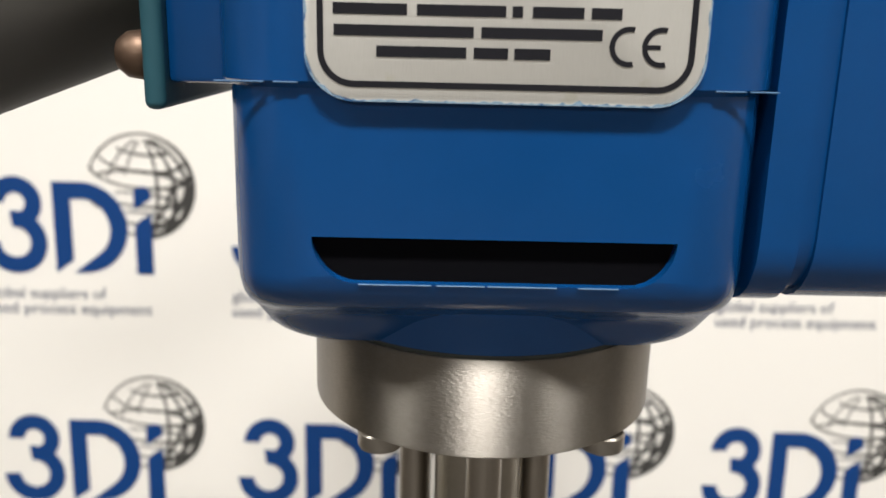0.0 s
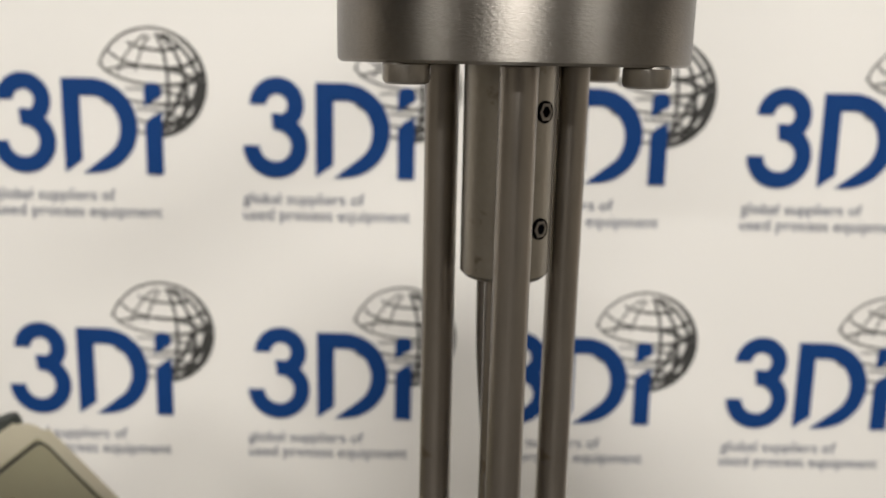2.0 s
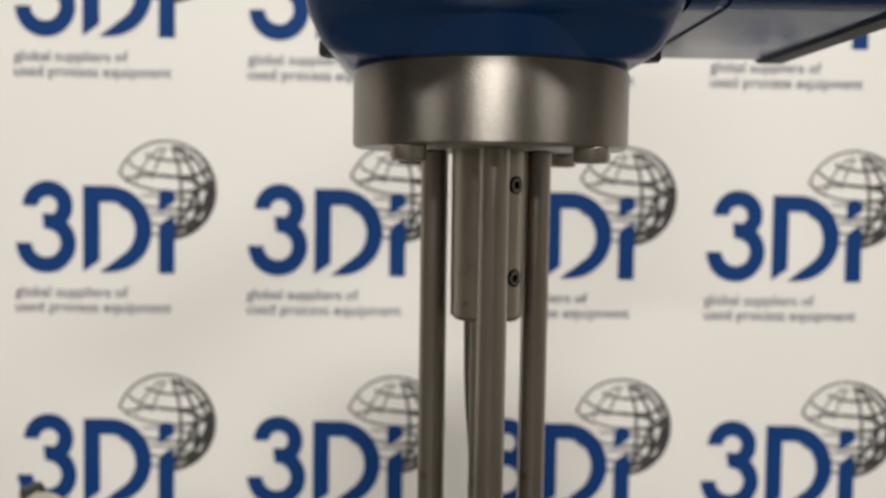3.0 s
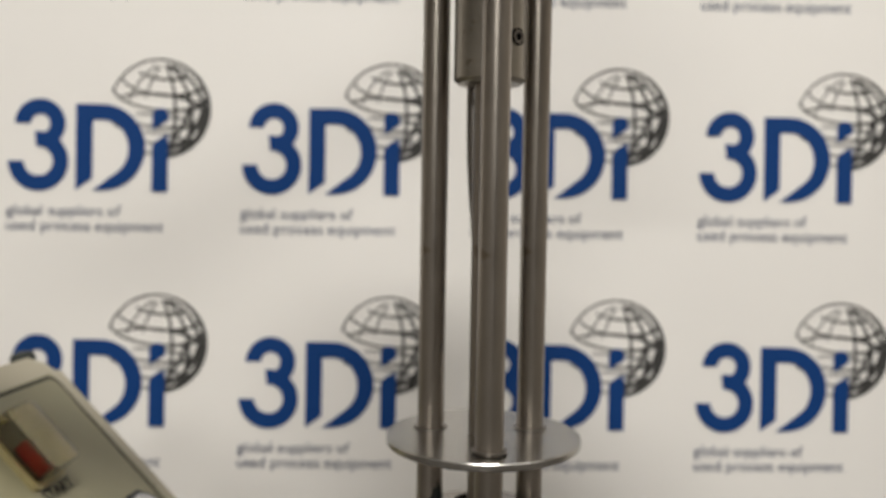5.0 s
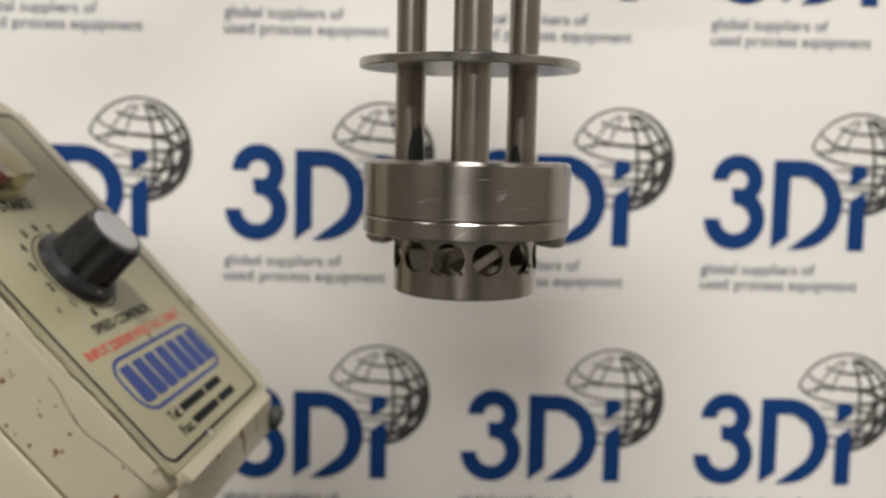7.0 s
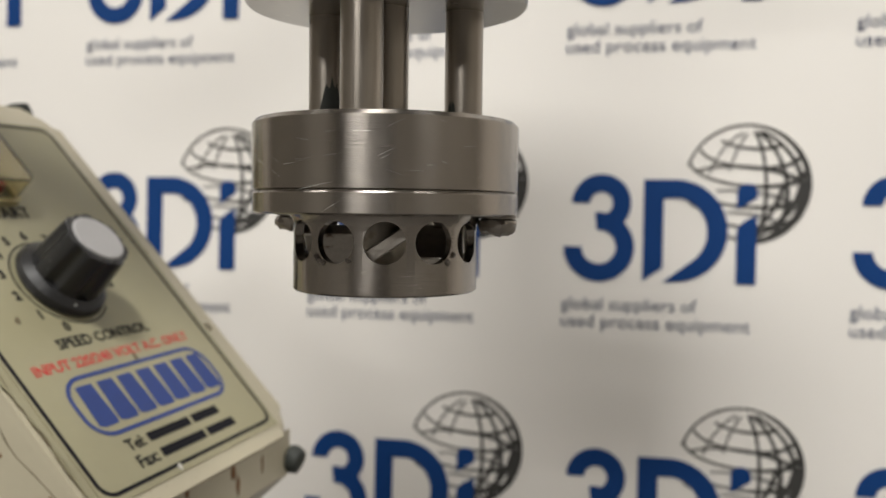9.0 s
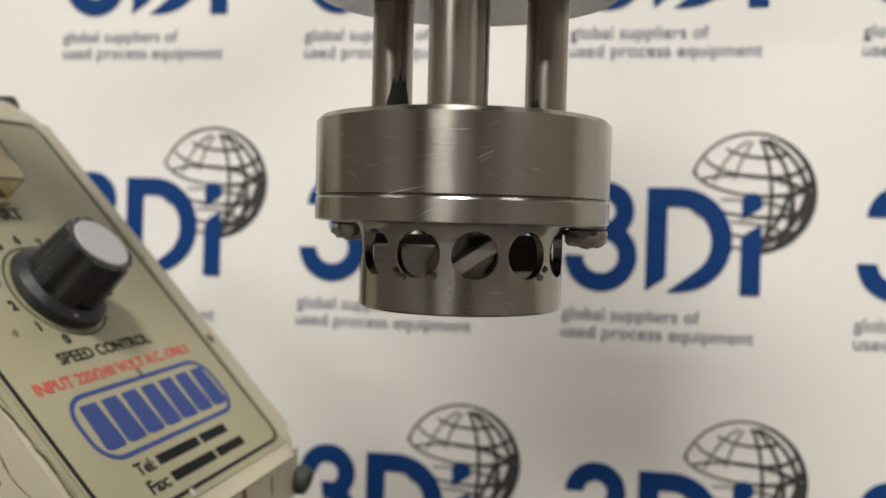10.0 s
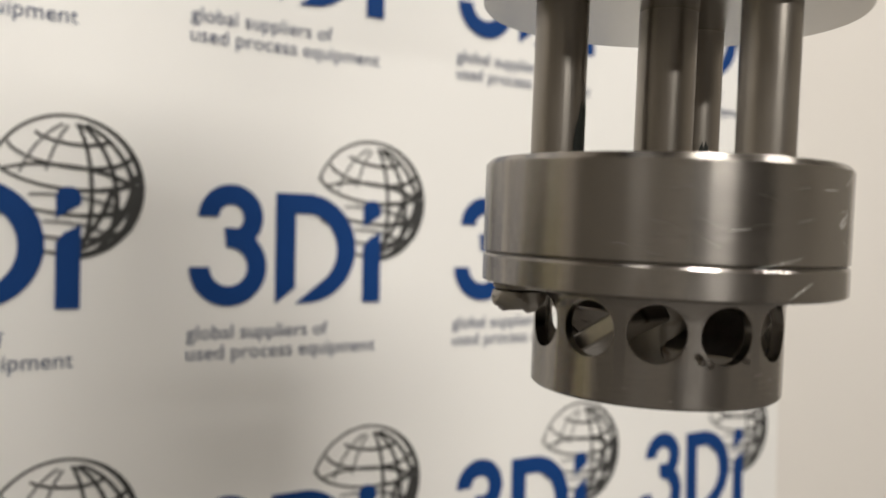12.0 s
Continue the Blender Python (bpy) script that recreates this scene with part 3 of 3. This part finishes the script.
part("smear", stain(-95, -18, 0.4385, 0.4515, 0.00432, 3), RUBBER, mixer, "dark grease smear", at(*RODS[0], 0.0))
part("smear", stain(-135, -95, 0.4385, 0.4450, 0.00432, 5), RUBBER, mixer, "dark grease smear", at(*RODS[2], 0.0))

# baffle disc
part("baffle_disc", lathe([(0, 0.4641), (0.0300, 0.4641), (0.0304, 0.4645), (0.0304, 0.4661), (0.0300, 0.4665), (0, 0.4665)], 128, pose(0, 0, -0.4653)), DISC_STEEL, mixer, "thin mottled steel baffle disc", pose(0, 0, 0.4653 - 0.4029, 1.3))
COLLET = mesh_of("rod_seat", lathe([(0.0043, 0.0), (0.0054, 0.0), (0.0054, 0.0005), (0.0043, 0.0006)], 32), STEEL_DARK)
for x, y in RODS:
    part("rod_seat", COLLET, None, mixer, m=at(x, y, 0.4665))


def scratch(a0, z0, a1, z1, r, w=0.00007):
    """A fine bright score on a turned surface."""
    bm = bmesh.new()
    rows = []
    for i in range(13):
        a, z = radians(a0 + (a1 - a0) * i / 12), z0 + (z1 - z0) * i / 12
        h = w * math.sin(math.pi * (0.08 + 0.84 * i / 12))
        rows.append([bm.verts.new((q * math.cos(a), q * math.sin(a), zz)) for q, zz in ((r - 0.00005, z - h), (r + 0.00004, z), (r - 0.00005, z + h))])
    for p, q in zip(rows, rows[1:]):
        for k in range(2):
            bm.faces.new((p[k], q[k], q[k + 1], p[k + 1]))
    bm.transform(MZ)
    return bm


for a0, z0, a1, z1 in ((-111, 0.4240, -95, 0.4256), (-99, 0.4200, -91, 0.4222), (-78, 0.4303, -72, 0.4319), (-77, 0.4298, -73, 0.4308), (-118, 0.4290, -112, 0.4293), (-88, 0.4350, -80, 0.4351)):
    part("scratch", scratch(a0, z0, a1, z1, 0.0289), PLATE, mixer, "bright scratch")

random.seed(31)
for k in range(30):
    on_ring = k < 22
    a0, z0 = random.uniform(-150, -35), random.uniform(0.4255, 0.4375) if on_ring else random.uniform(0.4040, 0.4085)
    run = random.uniform(2, 8)
    part("scratch", scratch(a0, z0, a0 + run, z0 + random.gauss(0, 0.0006), 0.0289 if on_ring else 0.0201, 0.00003), SCORED, mixer, "faint score mark")

# working head
def head_ring():
    bm = lathe([(0, 0.4242), (0.0285, 0.4242), (0.0289, 0.4245), (0.0289, 0.4383), (0.0281, 0.4392), (0, 0.4392)], 128)
    cuts = [rod_bm(0.0080, 0.4275, 0.4400, 40, m=Matrix.Translation((-0.0155, 0.0045, 0))),
            rod_bm(0.0080, 0.4275, 0.4400, 40, m=Matrix.Translation((0.0155, 0.0045, 0))),
            rod_bm(0.0080, 0.4275, 0.4400, 40, m=Matrix.Translation((0, 0.0175, 0))),
            rod_bm(0.0075, 0.4275, 0.4400, 40, m=Matrix.Translation((0, 0, 0)))]
    me = carve(bm, cuts, "head_ring", STEEL)
    me.transform(MZ)
    return me


part("head_ring", head_ring(), None, mixer, "polished steel head ring with round recesses")
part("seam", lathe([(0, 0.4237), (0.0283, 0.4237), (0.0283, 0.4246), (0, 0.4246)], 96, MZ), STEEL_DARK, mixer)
part("stator_rim", lathe([(0.0180, 0.4193), (0.0283, 0.4193), (0.0289, 0.4197), (0.0289, 0.4236), (0.0286, 0.4240), (0.0180, 0.4240)], 128, MZ), STEEL, mixer)


def stator():
    bm = lathe([(0.0183, 0.4032), (0.0197, 0.4029), (0.0201, 0.4033), (0.0201, 0.4172), (0.0206, 0.4185), (0.0218, 0.4195), (0.0183, 0.4195)], 144)
    n = 144
    loop = [v for v in bm.verts]
    top, bottom = loop[-n:], loop[:n]
    for i in range(n):
        bm.faces.new((top[i], top[(i + 1) % n], bottom[(i + 1) % n], bottom[i]))
    cuts = []
    for k in range(12):
        a = -105 + 30 * k
        cuts.append(rod_bm(0.0043, 0.010, 0.025, 28, m=Matrix.Translation((0, 0, 0.4138)) @ pose(0, 0, 0, 0, 0, a) @ pose(0, 0, 0, 0, 90, 0)))
    me = carve(bm, cuts, "stator", STEEL)
    me.transform(MZ)
    return me


part("stator", stator(), None, mixer, "perforated steel stator with a row of round holes")


rotor = part("rotor", lathe([(0, 0.4040), (0.0060, 0.4040), (0.0070, 0.4050), (0.0070, 0.4190), (0, 0.4190)], 32, MZ), STEEL_DULL, mixer, "four-bladed steel rotor inside the stator")
BLADE = mesh_of("blade", box_bm(0.005, 0.0172, -0.0014, 0.0014, -0.0065, 0.0065, 0.0003, 1, m=Matrix.Translation((0, 0, 0.0096)) @ pose(0, 0, 0, -57, 0, 0)), RAW_STEEL)
for k in range(4):
    part("blade", BLADE, None, rotor, m=pose(0, 0, 0, 0, 0, 90 * k + 12))


def button_screw(seed):
    """A round screw head, chewed and smeared at its rim."""
    bm = lathe([(0, 0.0), (0.0033, 0.0), (0.0033, -0.0006), (0.0041, -0.0009), (0.0043, -0.0016), (0.0042, -0.0023), (0.0038, -0.0030), (0.0031, -0.0036), (0.0022, -0.0040), (0.0014, -0.0041),
                (0.0011, -0.0026), (0, -0.0025)], 36)
    for v in bm.verts:
        k = noise.noise(v.co * 620 + Vector((seed * 7, 0, 0))) + 0.6 * noise.noise(v.co * 1500 + Vector((0, seed * 5, 0)))
        if v.co.z < -0.0012:
            v.co += v.co.normalized() * 0.00075 * k
    return mesh_of("head_screw", bm, BOLT)


for seed, a in ((1, 166), (2, 4), (3, 85)):
    screw = part("head_screw", button_screw(seed), None, mixer, "chewed round-headed screw", at(AX + 0.0246 * math.cos(radians(a)), AY + 0.0246 * math.sin(radians(a)), 0.4193))
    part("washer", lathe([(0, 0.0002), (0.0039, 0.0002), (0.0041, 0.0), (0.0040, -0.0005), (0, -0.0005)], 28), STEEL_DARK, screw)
random.seed(12)
for a, z in ((-118, 0.4108), (-116.5, 0.4101), (-113, 0.4097), (-96, 0.4102), (-31, 0.4112), (-36, 0.4099)):
    blob = lathe([(0, 0.0), (0.0005, 0.0), (0.0006, 0.0003), (0.0003, 0.0006), (0, 0.0007)], 8)
    for v in blob.verts:
        v.co *= random.uniform(0.75, 1.3)
    part("burr", blob, STEEL_DARK, mixer, "small metal burr", at(AX + 0.0200 * math.cos(radians(a)), AY + 0.0200 * math.sin(radians(a)), z) @ pose(0, 0, 0, 0, 0, a) @ pose(0, 0, 0, 0, 90, 0))

# ---- control box ----
U = Vector((0.09516, 0.99439, 0.04611))
Wv = Vector((-0.68505, 0.03181, 0.72780))
N = Vector((0.72225, -0.10085, 0.68424))
FACE = Matrix(((U.x, Wv.x, N.x, -0.00898), (U.y, Wv.y, N.y, 0.33809), (U.z, Wv.z, N.z, 0.34038), (0, 0, 0, 1)))
control = thing("control_box", "aged beige mixer control box with knob and switch", "control box", m=FACE)
# metres across (x), up the face (y) and out of it (z)
part("case", prism(round_rect(-0.1045, 0.015, -0.010, 0.176, 0.012, 6), -0.095, -0.0004, None, 0.005), BEIGE, control, "chipped beige enamelled case")
part("label_film", prism([(-0.0985, -0.004), (0.004, -0.004), (0.008, 0.10), (0.005, 0.164), (-0.0985, 0.164)], -0.0004, 0.0001), BEIGE_FACE, control)
ol = round_rect(-0.0975, 0.0030, -0.0018, 0.1630, 0.006, 5)
il = round_rect(-0.0960, 0.0016, -0.0004, 0.1616, 0.0046, 5)
part("border", frame_bm([(x + (0.003 * max(0, min(1, y / 0.13)) if x > -0.02 else 0), y) for x, y in ol],
                        [(x + (0.003 * max(0, min(1, y / 0.13)) if x > -0.02 else 0), y) for x, y in il], 0.0001, 0.00022), INK, control)


def printed(words, x, y, width, material, turn=0.0):
    return part("lettering", text_mesh(words, material, width, 0.01, 0.00006, 0.00022), None, control, m=pose(x, y, 0.00022, 0, 0, turn))


printed("START", -0.0628, 0.1112, 0.0215, INK)
printed("SPEED CONTROL", -0.0735, 0.0520, 0.047, INK)
printed("INPUT 220/240 VOLT A.C. ONLY", -0.0900, 0.0440, 0.081, INK_RED)
part("logo_frame", frame_bm(round_rect(-0.0850, -0.0075, 0.0165, 0.0410, 0.0095, 6), round_rect(-0.0834, -0.0091, 0.0181, 0.0394, 0.0079, 6), 0.0001, 0.00022), INK_BLUE, control, "rounded blue logo outline")
for i in range(7):
    x = -0.0805 + i * 0.0101
    part("logo_block", prism([(x, 0.0215), (x + 0.0020, 0.0205), (x + 0.0086, 0.0205), (x + 0.0092, 0.0225), (x + 0.0086, 0.0370), (x + 0.0012, 0.0370)], 0.0001, 0.00022), INK_BLUE, control)
for y, x1, x2 in ((0.0098, -0.0665, -0.0235), (0.0030, -0.0655, -0.0195)):
    printed("Tel:" if y > 0.005 else "Fax:", -0.0762, y, 0.0090 if y > 0.005 else 0.0098, INK)
    xm = x1 + (x2 - x1) * 0.58
    part("print_bar", box_bm(x1 + 0.0015, xm, y + 0.0003, y + 0.0038, 0.0001, 0.00022), INK, control)
    part("print_bar", box_bm(xm + 0.0018, x2, y + 0.0003, y + 0.0038, 0.0001, 0.00022), INK, control)

# knob with skirt, grips, cap and dial ring
KX, KY = -0.0525, 0.0795


def knob_body():
    pts = []
    for i in range(96):
        a = 2 * math.pi * i / 96
        r = 0.0137 - 0.0017 * max(0.0, math.cos(7 * a + 0.6))
        pts.append((r * math.cos(a), r * math.sin(a)))
    body = prism(pts, 0.004, 0.0235, None, 0.0012)
    for v in body.verts:
        k = 1 - 0.10 * (v.co.z - 0.004) / 0.02
        v.co.x, v.co.y = v.co.x * k, v.co.y * k
    skirt = lathe([(0, 0.0006), (0.0167, 0.0006), (0.0173, 0.0014), (0.0167, 0.0038), (0.0140, 0.0058), (0, 0.0054)], 64)
    return merge(body, skirt)


knob = part("knob", knob_body(), BLACK_PLASTIC, control, "black fluted speed knob", pose(KX, KY, 0))
part("cap", lathe([(0, 0.0234), (0.0099, 0.0234), (0.0099, 0.0240), (0.0094, 0.0244), (0, 0.0245)], 48), CAP_GREY, knob, "pale grey cap disc")
part("pointer_dot", lathe([(0, 0.0), (0.0011, 0.0), (0.0009, 0.0005), (0, 0.0006)], 12, pose(-0.0064, -0.0132, 0.0044)), PLATE, knob)
part("dial_line", prism(arc_band(KX, KY, 0.0188, 0.00034, 85, 315, 50), 0.0001, 0.0002), INK, control)
for k in range(11):
    a = radians(240 - 25 * k)
    x, y = KX + 0.0222 * math.cos(a), KY + 0.0006 + 0.0222 * math.sin(a)
    if k < 9 or k == 10:
        me = text_mesh(str(k), INK, None, 0.0052, 0.00006, 0.00022)
        part("dial_number", me, None, control, m=pose(x - 0.0017, y - 0.002, 0.00022))

# rocker switch under a yellowed clear cover
switch = part("switch_bezel", frame_bm(round_rect(-0.0662, -0.0424, 0.1172, 0.1522, 0.003, 4), round_rect(-0.0630, -0.0450, 0.1196, 0.1496, 0.0018, 4), 0.0001, 0.0022), COVER_RIM, control, "switch under a clear yellowed splash cover")
part("switch_well", box_bm(-0.0630, -0.0450, 0.1196, 0.1496, 0.0001, 0.0012), BLACK_PLASTIC, switch)
part("rocker", box_bm(-0.0588, -0.0512, 0.1212, 0.1372, 0.0012, 0.0075, 0.001, 2, m=pose(0, 0, 0)), SWITCH_RED, switch, "red rocker switch")


def cover_shell():
    top = 0.0118
    o, i2 = round_rect(-0.0642, -0.0440, 0.1186, 0.1506, 0.0022, 5), round_rect(-0.0636, -0.0446, 0.1192, 0.1500, 0.0017, 5)
    return frame_bm(o, i2, 0.0022, top)


part("cover", cover_shell(), COVER, switch, "yellowed clear cover")
part("cover_top", prism(round_rect(-0.0642, -0.0440, 0.1186, 0.1506, 0.0022, 5), 0.0118, 0.0130, None, 0.0005), COVER_TOP, switch, "hazy yellowed cover top")
part("case_screw", lathe([(0, 0), (0.0055, 0), (0.0060, 0.002), (0.0050, 0.0055), (0, 0.0065)], 20, pose(0.0118, -0.0165, -0.0105, 60)), RUBBER, control, "dark rubber corner foot")
part("case_screw", lathe([(0, 0), (0.0055, 0), (0.0060, 0.002), (0.0050, 0.0055), (0, 0.0065)], 20, pose(0.004, 0.1760, -0.006, -60)), RUBBER, control, "dark rubber corner foot")
part("stand_bracket", box_bm(-0.135, -0.060, 0.255, 0.345, 0.244, 0.335, 0.002, 2, m=FACE.inverted()), ARM_GREY, control, "charcoal stand bracket")


def peeled_edge(seed, y0, y1, x, out):
    """A curling, wavy strip of label film along the case edge."""
    random.seed(seed)
    bm = bmesh.new()
    n = 40
    rows = []
    for i in range(n + 1):
        y = y0 + (y1 - y0) * i / n
        w = out * (0.45 + 0.55 * noise.noise((y * 60, seed, 0)) + 0.25 * noise.noise((y * 190, seed, 3)))
        w = max(w, 0.0006)
        lift = 0.0010 + 0.0016 * max(0, noise.noise((y * 45, seed, 7)))
        rows.append([bm.verts.new((x + 0.0022, y, 0.0002)), bm.verts.new((x, y, 0.0006)), bm.verts.new((x - w, y, lift)), bm.verts.new((x - w, y, lift - 0.0004)), bm.verts.new((x, y, 0.0001))])
    for p, q in zip(rows, rows[1:]):
        for k in range(5):
            bm.faces.new((p[k], q[k], q[(k + 1) % 5], p[(k + 1) % 5]))
    return bm


part("peeled_film", peeled_edge(4, -0.003, 0.092, -0.1015, 0.0042), BEIGE_FACE, control, "curling edge of the label film")
# dark strip paints the shade beneath the curling film
part("film_gap", peeled_edge(9, -0.006, 0.150, -0.1022, 0.0013), FILM_SHADOW, control, "dark line along the film edge, shade put into its colour")
# sloping lower end of the case, with rust running down it
LIP = Matrix(((1, 0, 0, 0), (0, -0.739, -0.674, -0.0080), (0, -0.674, 0.739, -0.0012), (0, 0, 0, 1)))
part("case_end", prism([(-0.0080, -0.0012), (-0.0215, -0.0135), (-0.0215, -0.093), (-0.0080, -0.093)], -0.1015, 0.0120, Matrix(((0, 0, 1, 0), (1, 0, 0, 0), (0, 1, 0, 0), (0, 0, 0, 1))), 0.0012), BEIGE, control, "sloping end of the enamelled case")
for x, y, w, h, seed in ((-0.0330, 0.0050, 0.0019, 0.0034, 1), (-0.0300, 0.0110, 0.0011, 0.0046, 2), (-0.0620, 0.0030, 0.0013, 0.0022, 3), (-0.0120, 0.0085, 0.0008, 0.0040, 4)):
    random.seed(seed)
    pts = [(x + w * math.cos(2 * math.pi * k / 14) * random.uniform(0.6, 1.2), y + h * math.sin(2 * math.pi * k / 14) * random.uniform(0.7, 1.1)) for k in range(14)]
    part("rust_streak", prism(pts, -0.0001, 0.00015, LIP), RUST, control, "brown rust streak")
for x, y, r, seed in ((-0.0815, 0.0660, 0.0011, 5), (0.0085, 0.0470, 0.0016, 6), (-0.0440, 0.0425, 0.0014, 7), (-0.0610, -0.0020, 0.0012, 8), (0.0070, 0.0900, 0.0009, 9)):
    random.seed(seed)
    pts = [(x + r * math.cos(2 * math.pi * k / 9) * random.uniform(0.5, 1.2), y + 1.5 * r * math.sin(2 * math.pi * k / 9) * random.uniform(0.5, 1.2)) for k in range(9)]
    part("paint_chip", prism(pts, 0.0001, 0.0003), FILM_SHADOW if seed != 8 else PLATE, control, "small chip in the label film")

# lower skirt of the case, folded over the upper shell with a dark joint between them
part("case_skirt", box_bm(-0.1062, 0.0165, -0.0115, 0.1775, -0.0960, -0.0315, 0.0012, 2), BEIGE, control, "lower enamelled skirt of the case")
part("skirt_joint", box_bm(-0.1050, -0.1040, -0.0080, 0.1740, -0.0315, -0.0306), FILM_SHADOW, control, "dark joint above the skirt")
# rust pits and a crack on the near side of the case
SIDE = Matrix(((0, 0, 1, 0), (1, 0, 0, 0), (0, 1, 0, 0), (0, 0, 0, 1)))
random.seed(44)
for k in range(26):
    y, z, r = random.uniform(-0.004, 0.110), random.uniform(-0.029, -0.006), random.choice((0.0004, 0.0005, 0.0007, 0.0011))
    pts = [(y + r * math.cos(2 * math.pi * i / 8) * random.uniform(0.6, 1.3), z + r * math.sin(2 * math.pi * i / 8) * random.uniform(0.6, 1.3)) for i in range(8)]
    part("rust_pit", prism(pts, -0.10462, -0.1044, SIDE), RUST, control, "small rust pit in the enamel")
crack = []
for i in range(31):
    y = -0.004 + 0.052 * i / 30
    z = -0.0065 - 0.0030 * noise.noise((y * 55, 2, 0)) - 0.0022 * math.sin(y * 60)
    crack.append((y, z, 0.00012 + 0.00030 * abs(noise.noise((y * 140, 5, 0)))))
part("crack", prism([(y, z + w) for y, z, w in crack] + [(y, z - w) for y, z, w in reversed(crack)], -0.10462, -0.1044, SIDE), FILM_SHADOW, control, "dark crack in the enamel")
